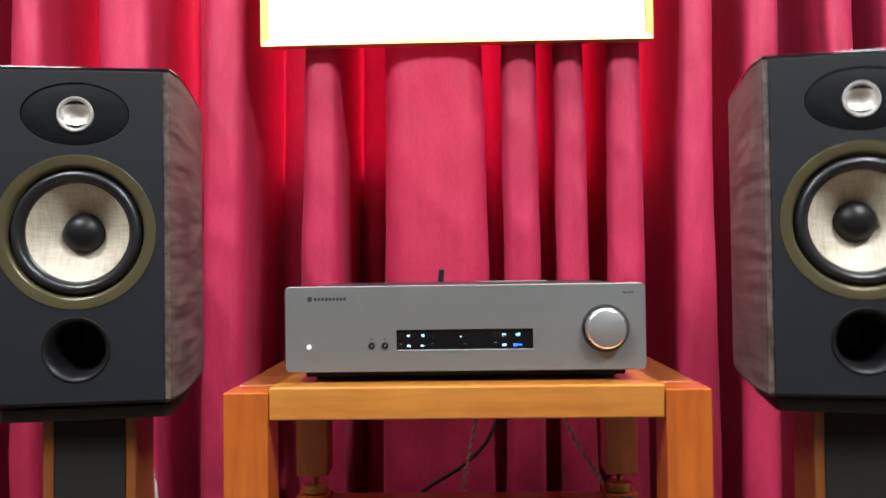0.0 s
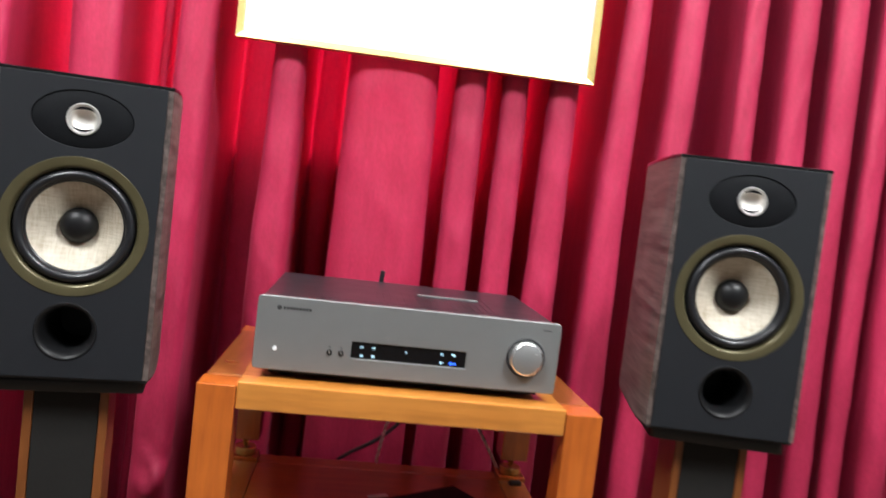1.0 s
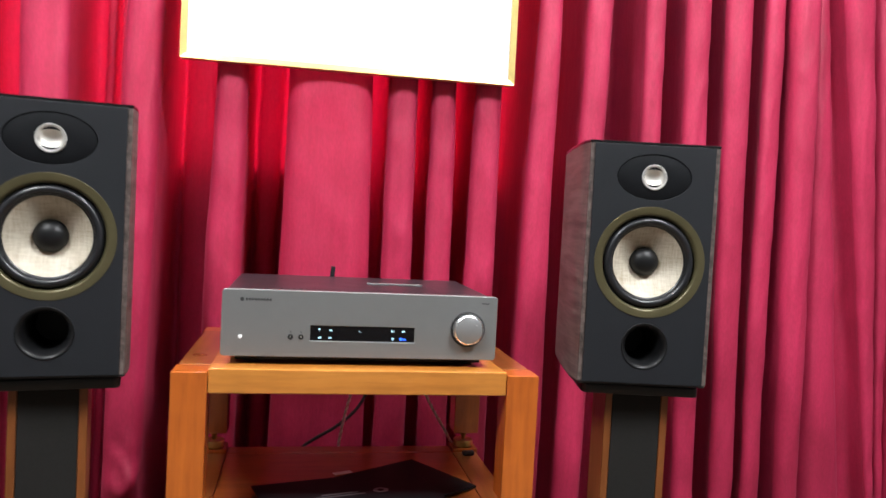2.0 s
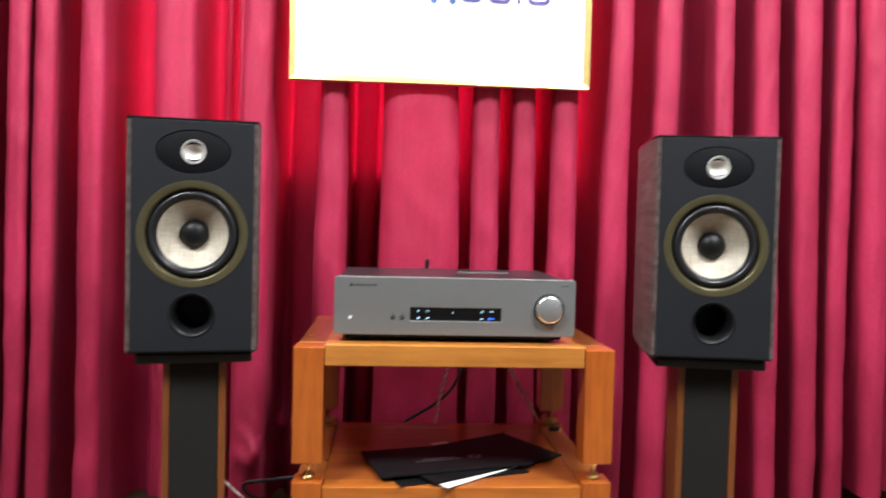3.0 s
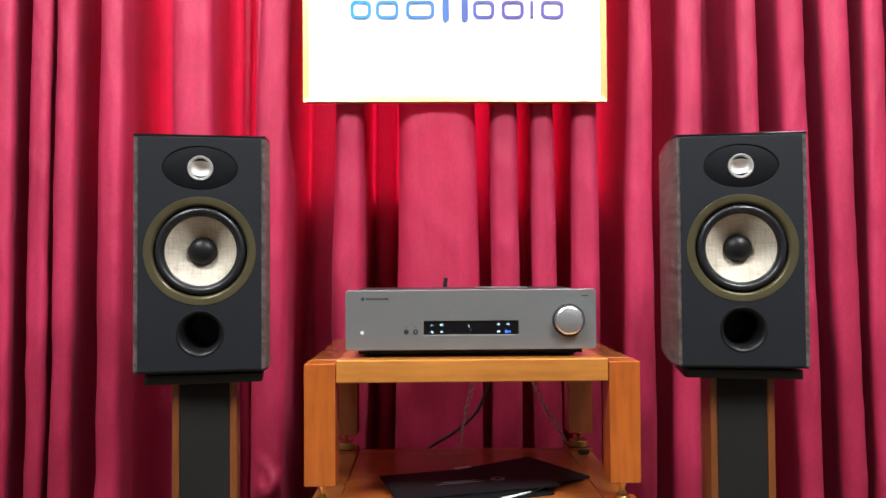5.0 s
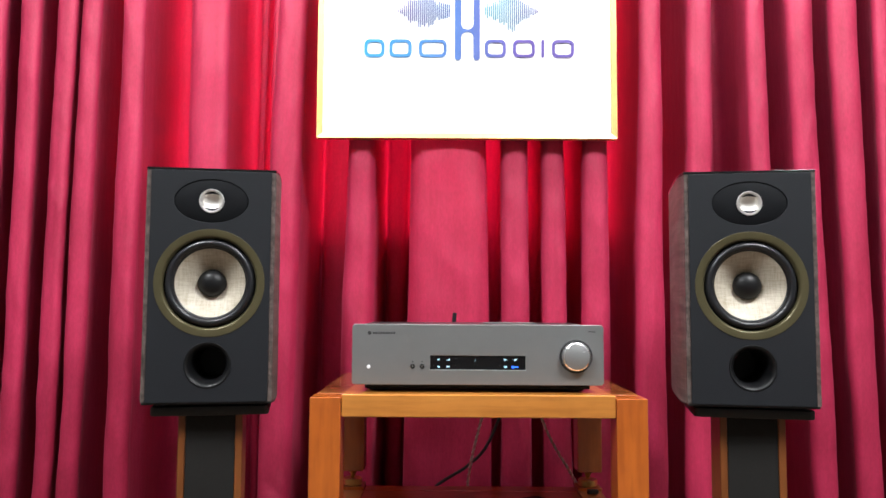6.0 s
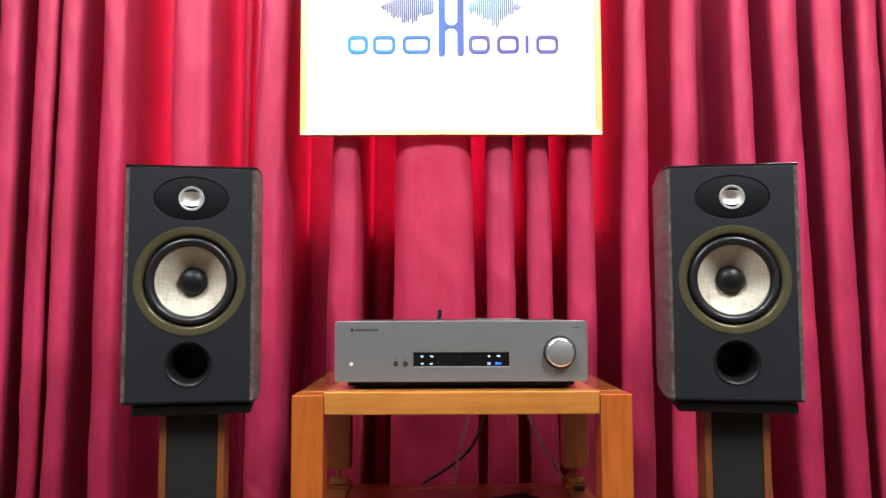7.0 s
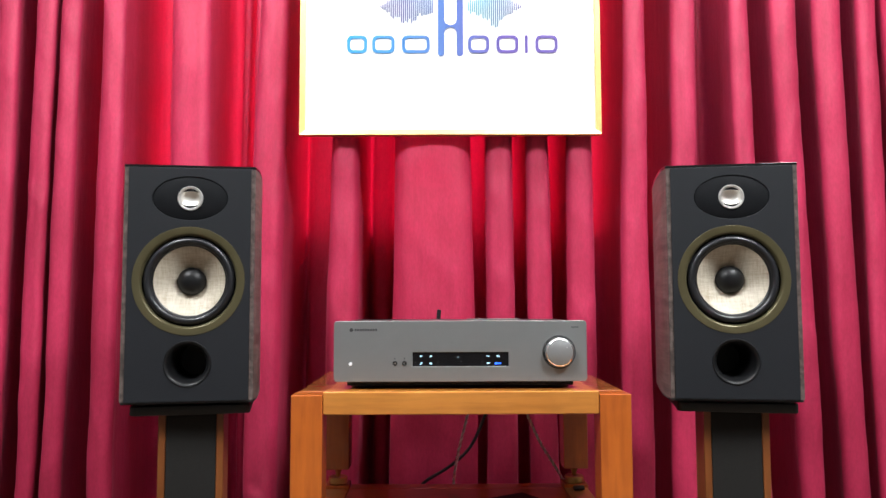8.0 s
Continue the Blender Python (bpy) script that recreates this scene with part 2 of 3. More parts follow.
def prism(outline, z0, z1, bevel=0.0):
    """An upright prism over a closed outline of (x, y)."""
    bm = bmesh.new()
    lo = [bm.verts.new((x, y, z0)) for x, y in outline]
    hi = [bm.verts.new((x, y, z1)) for x, y in outline]
    n = len(outline)
    for k in range(n):
        bm.faces.new((lo[k], lo[(k + 1) % n], hi[(k + 1) % n], hi[k]))
    bm.faces.new(hi)
    bm.faces.new(lo[::-1])
    bmesh.ops.recalc_face_normals(bm, faces=bm.faces[:])
    if bevel:
        rim = [e for e in bm.edges if abs(e.verts[0].co.z - e.verts[1].co.z) < 1e-6]
        bmesh.ops.bevel(bm, geom=rim, offset=bevel, segments=2, profile=0.5, affect="EDGES")
    return bm


def plate(outline, holes, y0, y1, bevel=0.0):
    """An upright flat plate in x and z, with holes through it, from y0 (front) to y1."""
    cu = bpy.data.curves.new("outline", "CURVE")
    cu.dimensions, cu.fill_mode = "2D", "BOTH"
    cu.extrude, cu.bevel_depth, cu.bevel_resolution = (y1 - y0) / 2 - bevel, bevel, 1
    for loop in (outline, *holes):
        sp = cu.splines.new("POLY")
        sp.points.add(len(loop) - 1)
        for p, (x, z) in zip(sp.points, loop):
            p.co = (x, z, 0, 1)
        sp.use_cyclic_u = True
    return curve_mesh(cu, pose(0, (y0 + y1) / 2, 0, 90, 0, 0))


def curve_mesh(cu, m):
    """The mesh of a curve or a text, as a bmesh turned by m."""
    ob = bpy.data.objects.new("outline", cu)
    scene.collection.objects.link(ob)
    me = bpy.data.meshes.new_from_object(ob.evaluated_get(bpy.context.evaluated_depsgraph_get()))
    bm = bmesh.new()
    bm.from_mesh(me)
    bm.transform(m)
    bpy.data.objects.remove(ob)
    bpy.data.meshes.remove(me)
    bpy.data.curves.remove(cu)
    return bm


def oval(cx, cz, rx, rz, n=64):
    return [(cx + rx * math.cos(2 * math.pi * k / n), cz + rz * math.sin(2 * math.pi * k / n)) for k in range(n)]


def round_rect(x0, x1, z0, z1, r, n=6):
    pts = []
    for cx, cz, a in ((x1 - r, z1 - r, 0), (x0 + r, z1 - r, 90), (x0 + r, z0 + r, 180), (x1 - r, z0 + r, 270)):
        for k in range(n + 1):
            q = radians(a + 90 * k / n)
            pts.append((cx + r * math.cos(q), cz + r * math.sin(q)))
    return pts


def tube(points, radius, sides=10, twist=None):
    """A round cable through points, smoothed; twist: (offset, turns) winds it about its line."""
    pts = [Vector(p) for p in points]
    fine = []
    n = 14
    for k in range(len(pts) - 1):
        p0, p1, p2, p3 = pts[max(k - 1, 0)], pts[k], pts[k + 1], pts[min(k + 2, len(pts) - 1)]
        for j in range(n):
            s = j / n
            fine.append(0.5 * (2 * p1 + (p2 - p0) * s + (2 * p0 - 5 * p1 + 4 * p2 - p3) * s * s + (3 * p1 - p0 - 3 * p2 + p3) * s ** 3))
    fine.append(pts[-1])
    bm = bmesh.new()
    rings = []
    side = Vector((0.31, 0.87, 0.38))
    total = len(fine) - 1
    for k, p in enumerate(fine):
        d = (fine[min(k + 1, total)] - fine[max(k - 1, 0)]).normalized()
        u = d.cross(side).normalized()
        w = d.cross(u)
        if twist:
            q = twist[2] + twist[1] * 2 * math.pi * k / total
            p = p + (u * math.cos(q) + w * math.sin(q)) * twist[0]
        rings.append([bm.verts.new(p + (u * math.cos(2 * math.pi * j / sides) + w * math.sin(2 * math.pi * j / sides)) * radius) for j in range(sides)])
    for a, b in zip(rings, rings[1:]):
        for j in range(sides):
            bm.faces.new((a[j], a[(j + 1) % sides], b[(j + 1) % sides], b[j]))
    bm.faces.new(rings[0])
    bm.faces.new(rings[-1][::-1])
    bmesh.ops.recalc_face_normals(bm, faces=bm.faces[:])
    return bm


# ---- the room ----
WX, WB, WF = 2.2, 0.80, -3.6
tagged(part("floor", block(-WX, WX, WF, 1.1, -0.06, 0.0), M["floor"]), "brown polished tile floor, mostly hidden behind furniture", "floor", kind="structure")
tagged(part("ceiling", block(-WX, WX, WF, 1.1, CEIL, CEIL + 0.08), M["ceil"]), "plain white painted ceiling", "ceiling", kind="structure")
tagged(part("wall_west", block(-WX - 0.12, -WX, WF, 1.1, 0, CEIL), M["wall"]), "brown-grey painted side wall", "wall", kind="structure")
tagged(part("wall_east", block(WX, WX + 0.12, WF, 1.1, 0, CEIL), M["wall"]), "brown-grey painted side wall", "wall", kind="structure")
tagged(part("wall_south", block(-WX - 0.12, WX + 0.12, WF - 0.12, WF, 0, CEIL), M["wall"]), "brown-grey painted wall facing the curtain", "wall", kind="structure")
W0, W1, WZ0, WZ1 = -0.95, 0.50, 0.880, 2.05
back = plate([(-WX, 0), (WX, 0), (WX, CEIL), (-WX, CEIL)], [[(W0, WZ0), (W1, WZ0), (W1, WZ1), (W0, WZ1)]], WB, WB + 0.14)
tagged(part("wall_north", back, M["wall"]), "brown-grey painted wall behind the curtain, with a window opening", "wall", kind="structure")
tagged(part("wall_outer", block(-WX, WX, WB + 0.19, WB + 0.24, 0, CEIL), M["wall"]), "plain outer wall closing the window recess", "wall", kind="structure")
tagged(part("baseboard", block(-WX, WX, WB - 0.014, WB - 0.002, 0, 0.075, 0.003), M["skirting"]), "brown wooden skirting board behind the curtain", "baseboard", kind="structure")
for px, py in PANELS:
    light = thing("ceiling_light", "square white flat ceiling light, switched on", "ceiling light", pose(px, py, CEIL), "ceiling lights")
    part("frame", plate(round_rect(-0.3, 0.3, -0.3, 0.3, 0.01), [round_rect(-0.275, 0.275, -0.275, 0.275, 0.005)], -0.02, 0.0, 0.0), M["ceil"], light, m=pose(0, 0, -0.022, 90, 0, 0))
    part("diffuser", block(-0.274, 0.274, -0.274, 0.274, -0.012, -0.001), M["lamp"], light)


# ---- the curtains ----
# how the cloth turns in behind a fold: share of the pinch, share of the depth
NECK = [(0.25, 0.02), (0.60, 0.05), (0.88, 0.10), (1.0, 0.17), (1.0, 0.30), (0.95, 0.45), (0.88, 0.60), (0.80, 0.78), (0.74, 0.92)]


def curtain(name, folds, label, base=0.512, deep=0.27, nz=150, top=2.45, seed=0.0, pinch=0.024, hem=0.004):
    """Hanging cloth. Each fold: its two edges high up (z 1.12), its two edges low down (z 0.33) and how far it is set back;
    between the folds the cloth tucks back behind them."""

    def profile(z):
        f = min(1.6, max(-0.4, (1.12 - z) / 0.79))
        edges = []
        for k, (ha, hb, la, lb, s) in enumerate(folds):
            sway = 0.0055 * noise.noise((k * 7.3, z * 1.5, 3.7 + seed)) + 0.002 * noise.noise((k * 3.1, z * 5.0, 8.1 + seed))
            swell = 0.0025 * noise.noise((k * 5.7, z * 2.2, 1.3 + seed))
            wide = 0.0035 if s == 0 else 0.0
            edges.append((ha + (la - ha) * f + sway - swell - wide, hb + (lb - hb) * f + sway + swell + wide, s))
        line = []
        for k, (a, b, s) in enumerate(edges):
            skew = 0.22 * noise.noise((k * 2.9, z * 0.8, 5.1 + seed))
            for j in range(15):
                q = j / 14
                u = abs(2 * q - 1)
                line.append((a + (b - a) * q, base + s - min(0.034, 0.40 * (b - a)) * (1 - u ** 2.6) ** 0.5 * (1 + skew * (2 * q - 1))))
            if k + 1 < len(edges):
                na, nb, ns = edges[k + 1]
                gap = na - b
                well = min(deep, 0.10 + 4.5 * gap) if s == 0 and ns == 0 else max(s, ns) + 0.02
                turn = 0.006 if max(s, ns) > 0.23 else pinch
                ua = min(0.34 * (b - a), turn) if s == 0 else 0.003
                ub = min(0.34 * (nb - na), turn) if ns == 0 else 0.003
                for f, d in NECK:
                    line.append((b - ua * f, base + s + (well - s) * d))
                for j in range(1, 6):
                    q = j / 6
                    line.append((b - 0.7 * ua + (gap + 0.7 * (ua + ub)) * q, base + well * (1 + 0.06 * math.sin(math.pi * q))))
                for f, d in NECK[::-1]:
                    line.append((na + ub * f, base + ns + (well - ns) * d))
        for _ in range(2):
            line = [line[0]] + [tuple((p[n] + 2 * q[n] + r[n]) / 4 for n in (0, 1)) for p, q, r in zip(line, line[1:], line[2:])] + [line[-1]]
        return line

    bm = bmesh.new()
    grid = []
    for j in range(nz + 1):
        z = hem + (top - hem) * (j / nz) ** 1.15
        low = max(0.0, 1 - z / 0.45)
        row = []
        for x, y in profile(z):
            x2 = x + 0.008 * low * noise.noise((x * 5, z * 3, 1.3 + seed)) + 0.0012 * noise.noise((x * 30, z * 9, 7.7))
            y2 = base + (y - base) * (1 + 0.08 * noise.noise((x * 4, z * 1.2, 5.5 + seed)))
            y2 += 0.004 * noise.noise((x * 12, z * 4, 2.2)) + 0.0012 * noise.noise((x * 40, z * 14, 6.2))
            y2 -= 0.005 * max(0.0, 0.5 - abs(noise.noise((x * 11 + z * 4.5, z * 3.2 - x * 3, 9.3 + seed))) * 2.2)
            y2 -= 0.0028 * max(0.0, 0.5 - abs(noise.noise((x * 21 - z * 7, z * 5 + x * 5, 1.9 + seed))) * 2.4)
            y2 += low * 0.010 * noise.noise((x * 7, z * 9, 4.4))
            # the bunched hem beside the rack
            bunch = math.exp(-((x + 0.425) / 0.05) ** 2 - ((z - 0.17) / 0.09) ** 2)
            y2 -= bunch * (0.045 + 0.034 * noise.noise((x * 24, z * 26 + x * 14, 3.3)))
            row.append(bm.verts.new((x2, min(y2, 0.788), z)))
        grid.append(row)
    for a, b in zip(grid, grid[1:]):
        for i in range(len(a) - 1):
            bm.faces.new((a[i], a[i + 1], b[i + 1], b[i]))
    ob = part(name, bm, M["cloth"], smooth=180)
    return tagged(ob, label, "curtain")


def even(first, pitch, count, width):
    """Folds that hang straight at an even pitch."""
    return [(first + pitch * k, first + pitch * k + width, first + pitch * k, first + pitch * k + width, 0.0) for k in range(count)]


MAIN = even(-2.02, 0.105, 8, 0.06) + [
    (-1.180, -1.132, -1.185, -1.140, 0), (-1.100, -1.051, -1.110, -1.063, 0), (-1.013, -0.965, -1.021, -0.979, 0), (-0.950, -0.903, -0.961, -0.916, 0),
    (-0.853, -0.795, -0.860, -0.800, 0), (-0.752, -0.705, -0.757, -0.712, 0.22), (-0.680, -0.583, -0.668, -0.575, 0), (-0.560, -0.535, -0.562, -0.540, 0.18), (-0.520, -0.495, -0.525, -0.505, 0.165),
    (-0.474, -0.400, -0.493, -0.415, 0), (-0.384, -0.304, -0.392, -0.320, 0.24), (-0.288, -0.228, -0.306, -0.226, 0), (-0.214, -0.154, -0.214, -0.166, 0.24),
    (-0.140, 0.042, -0.154, 0.058, 0), (0.078, 0.143, 0.076, 0.149, 0), (0.170, 0.224, 0.178, 0.248, 0), (0.268, 0.333, 0.266, 0.340, 0),
    (0.406, 0.466, 0.392, 0.470, 0), (0.524, 0.585, 0.508, 0.575, 0), (0.610, 0.650, 0.602, 0.645, 0.16), (0.672, 0.722, 0.680, 0.735, 0),
    (0.738, 0.762, 0.753, 0.783, 0.18), (0.778, 0.842, 0.804, 0.862, 0), (0.885, 0.951, 0.907, 0.968, 0), (0.984, 1.034, 0.992, 1.042, 0)]
curtain("curtain", MAIN, "floor-length red curtain hanging in deep vertical folds")
SIDE = [(1.010, 1.030, 1.020, 1.040, 0.11), (1.055, 1.122, 1.080, 1.142, 0), (1.138, 1.195, 1.165, 1.272, 0.035), (1.220, 1.285, 1.322, 1.352, 0), (1.310, 1.360, 1.370, 1.400, 0.02)] + even(1.42, 0.10, 6, 0.075)
curtain("curtain", SIDE, "red curtain panel hanging in shallow upright folds", base=0.502, deep=0.07, seed=4.0, pinch=0.004, hem=0.085)
rod = thing("curtain_rod", "long dark metal curtain rod under the ceiling", "curtain rod")
bm = lathe([(0, -2.15), (0.014, -2.15), (0.014, 2.15), (0, 2.15)], "y", 20)
part("rod", bm, M["black"], rod, smooth=40, m=pose(0, 0.60, 2.47, 0, 0, 90))
for bx in (-1.9, 0.0, 1.9):
    part("bracket", block(bx - 0.012, bx + 0.012, 0.60, WB, 2.46, 2.48, 0.003), M["black"], rod)


# ---- the sign ----
def sign():
    x0, x1, z0, z1 = -0.3615, 0.3465, 1.0825, 1.62
    s = thing("wall_sign", "white sign board in a brushed gold frame hanging before a curtain", "sign")
    yf = 0.452
    part("board", plate(round_rect(x0 + 0.012, x1 - 0.012, z0 + 0.012, z1 - 0.012, 0.002), [], yf + 0.010, yf + 0.022), M["white"], s)
    w = 0.012
    out, inn = [(x0, z0), (x1, z0), (x1, z1), (x0, z1)], [(x0 + w, z0 + w), (x1 - w, z0 + w), (x1 - w, z1 - w), (x0 + w, z1 - w)]
    for k in range(4):
        a, b, c, d = out[k], out[(k + 1) % 4], inn[(k + 1) % 4], inn[k]
        bm = bmesh.new()
        f = [bm.verts.new((p[0], yf + (0.0 if n < 2 else 0.004), p[1])) for n, p in enumerate((a, b, c, d))]
        g = [bm.verts.new((p[0], yf + 0.026, p[1])) for p in (a, b, c, d)]
        bm.faces.new(f)
        bm.faces.new(g[::-1])
        for n in range(4):
            bm.faces.new((f[n], f[(n + 1) % 4], g[(n + 1) % 4], g[n]))
        bmesh.ops.recalc_face_normals(bm, faces=bm.faces[:])
        part("frame_strip", bm, M["gold"], s, "brushed gold frame strip")
    fy0, fy1 = yf + 0.008, yf + 0.0098
    # plain marks in the place of the lettering
    zt, zb, st = 1.322, 1.279, 0.0074
    for cx, wd in ((-0.228, 0.048), (-0.166, 0.053), (-0.089, 0.066), (0.060, 0.050), (0.128, 0.052), (0.173, 0.007), (0.221, 0.053)):
        hole = [] if wd < 0.01 else [round_rect(cx - wd / 2 + st, cx + wd / 2 - st, zb + st, zt - st, 0.008)]
        part("mark", plate(round_rect(cx - wd / 2, cx + wd / 2, zb, zt, 0.003 if wd < 0.01 else 0.013), hole, fy0, fy1), M["ink"], s, "blue to violet plain mark")
    # tall emblem of two joined uprights
    for cx in (-0.029, 0.0155):
        part("emblem_bar", plate(round_rect(cx - 0.0075, cx + 0.0075, 1.272, 1.44, 0.0074), [], fy0, fy1), M["ink"], s, "blue upright of the emblem")
    cxm, hw = -0.00675, 0.0148
    top = [(cxm - hw + 2 * hw * k / 16, 1.347 + 0.013 * (1 - math.sqrt(max(0, 1 - ((k - 8) / 8) ** 2)))) for k in range(17)]
    low = [(cxm + hw - 2 * hw * k / 16, 1.341 - 0.013 * (1 - math.sqrt(max(0, 1 - ((k - 8) / 8) ** 2)))) for k in range(17)]
    part("emblem_bridge", plate(top + low, [], fy0, fy1 - 0.0004), M["ink"], s, "blue bridge of the emblem")
    rng = random.Random(5)
    for side, mat in ((-1, "wave_l"), (1, "wave_r")):
        for k in range(26):
            u = k / 25
            x = (-0.050 - 0.122 * u) if side < 0 else (0.036 + 0.124 * u)
            env = (0.35 + 0.65 * math.exp(-((u - 0.52) / 0.24) ** 2)) * (1 - 0.75 * max(0, u - 0.8) / 0.2)
            h = 0.052 * env * rng.uniform(0.55, 1.0)
            part("wave_bar", plate([(x - 0.0012, 1.392 - h), (x + 0.0012, 1.392 - h), (x + 0.0012, 1.392 + h), (x - 0.0012, 1.392 + h)], [], fy0, fy1), M[mat], s)
    for cx in (-0.3, 0.29):
        part("hanging_wire", tube([(cx, yf + 0.02, z1 - 0.01), (cx, 0.49, 2.0), (cx, 0.60, 2.47)], 0.0012, 6), M["silver"], s)


sign()


# ---- the loudspeakers ----
def loudspeaker(m):
    """Front face in the plane y = 0, standing on z = 0, its back towards +y."""
    H, hw, th = 0.3968, 0.1067, 0.0080
    s = thing("bookshelf_speaker", "black-fronted walnut bookshelf loudspeaker with pale woven cone, on a stand", "loudspeaker", m, "pair of speakers")
    mid_w, back_w = 0.1105, 0.099
    half = [(hw - 0.001, 0.0), (hw, 0.003)] + [(mid_w - (mid_w - hw) * (1 - math.sin(radians(22.5 * k))), 0.006 + 0.010 * k) for k in range(4)] + [(mid_w - (mid_w - back_w) * ((k / 12) ** 1.4), 0.050 + 0.200 * k / 12) for k in range(13)] + [(back_w - 0.012, 0.256)]
    outer = half + [(-x, y) for x, y in half[::-1]]
    inner_half = [(hw - th, 0.0), (hw - th, 0.05), (back_w - th, 0.24)]
    ring = half + [(-x, y) for x, y in half[::-1]] + [(-x, y) for x, y in inner_half] + [(x, y) for x, y in inner_half[::-1]]
    cab = part("cabinet", prism(ring, 0.004, H - 0.005), M["walnut"], s, "grey-brown walnut veneer cabinet", 35)
    lid = [(x * 1.004, y) for x, y in outer]
    part("top_panel", prism(lid, H - 0.005, H, 0.0015), M["gloss"], s, "glossy black glass top panel", 35)
    part("bottom_panel", prism([(x * 0.985, y * 0.99 + 0.001) for x, y in outer], 0.0, 0.004), M["black"], s, "black bottom panel", 35)
    zw, zt, zp = 0.2022, 0.3405, 0.0652
    fw = hw - th - 0.0005
    face = plate(round_rect(-fw, fw, 0.004, H - 0.0055, 0.001, 2), [oval(0, zw, 0.0880, 0.0880, 80), oval(0, zt, 0.0615, 0.0375, 80), oval(0, zp, 0.0365, 0.0365, 56)], -0.002, 0.012, 0.0006)
    part("baffle", face, M["baffle"], s, "black leather-look front baffle")
    # tweeter in its oval hollow
    tw = part("tweeter", lathe([(1.0, 0.0010), (0.985, -0.0002), (0.965, -0.0007), (0.345, -0.0007), (0.345, 0.02)], "y", 80, 0.0612, 0.0372, (0, 0, zt)), M["oval"], s, "oval matt black tweeter plate", 50)
    part("ring", lathe([(0.0208, 0.003), (0.0208, -0.0015), (0.0200, -0.0028), (0.0186, -0.0028), (0.0180, -0.0012), (0.0168, -0.0012), (0.0162, -0.0006), (0.0152, 0.0016), (0.0148, 0.003)], "y", 64, 1, 1, (0, 0, zt)), M["silver"], tw, "silver tweeter ring", 40)
    part("dome", lathe([(0.0152, 0.0008)] + [(0.015 * math.cos(radians(9 * k)), 0.001 + 0.0075 * math.sin(radians(9 * k))) for k in range(10)] + [(0, 0.0085)], "y", 56, 1, 1, (0, 0, zt)), M["dome"], tw, "pale inverted metal dome", 60)
    for k in range(6):
        a = radians(30 + 60 * k)
        part("screw", lathe([(0.0011, 0.0), (0.0011, -0.0007), (0, -0.0009)], "y", 10, 1, 1, (0.0188 * math.cos(a), -0.0021, zt + 0.0188 * math.sin(a))), M["silver"], tw)
    # woofer
    wf = part("woofer", lathe([(0.0905, 0.002), (0.0905, -0.0024), (0.0902, -0.0027), (0.0800, -0.0027), (0.0785, -0.0022), (0.0760, 0.0005), (0.0745, 0.012)], "y", 96, 1, 1, (0, 0, zw)), M["olive"], s, "olive-gold woofer ring", 40)
    roll = [(0.0752, 0.006), (0.0735, 0.0055)] + [(0.0668 + 0.0060 * math.cos(radians(15 * k)), 0.0035 - 0.0072 * math.sin(radians(15 * k))) for k in range(13)] + [(0.0602, 0.0045), (0.0580, 0.006)]
    part("surround", lathe(roll, "y", 96, 1, 1, (0, 0, zw)), M["rubber"], wf, "black rubber surround", 60)
    part("cone", lathe([(0.0598, 0.0048), (0.052, 0.0110), (0.042, 0.0180), (0.032, 0.0255), (0.022, 0.0325)], "y", 96, 1, 1, (0, 0, zw)), M["flax"], wf, "pale beige woven cone", 60)
    part("dust_cap", lathe([(0.0237, 0.0325)] + [(0.0237 * math.cos(radians(9 * k)), 0.0305 - 0.0185 * math.sin(radians(9 * k))) for k in range(10)] + [(0, 0.012)], "y", 64, 1, 1, (0, 0, zw)), M["cap"], wf, "round black dust cap", 60)
    port = part("port", lathe([(0.0382, 0.0), (0.0382, -0.0022), (0.0374, -0.0032), (0.0358, -0.0030), (0.0330, -0.0004), (0.0300, 0.0070), (0.0280, 0.018), (0.0268, 0.036), (0.0264, 0.10), (0, 0.10)], "y", 72, 1, 1, (0, 0, zp)), M["cap"], s, "flared black bass port", 40)
    part("rear_panel", prism([(-0.078, 0.236), (0.078, 0.236), (0.078, 0.252), (-0.078, 0.252)], 0.006, H - 0.008), M["matt"], s)
    return s


SPK_Z = 0.5250
left = loudspeaker(pose(-0.4527, -0.034, SPK_Z, 0, 0, 9.0))
right = copy_thing(left, pose(0.4560, -0.036, SPK_Z, 0, 0, -9.0))


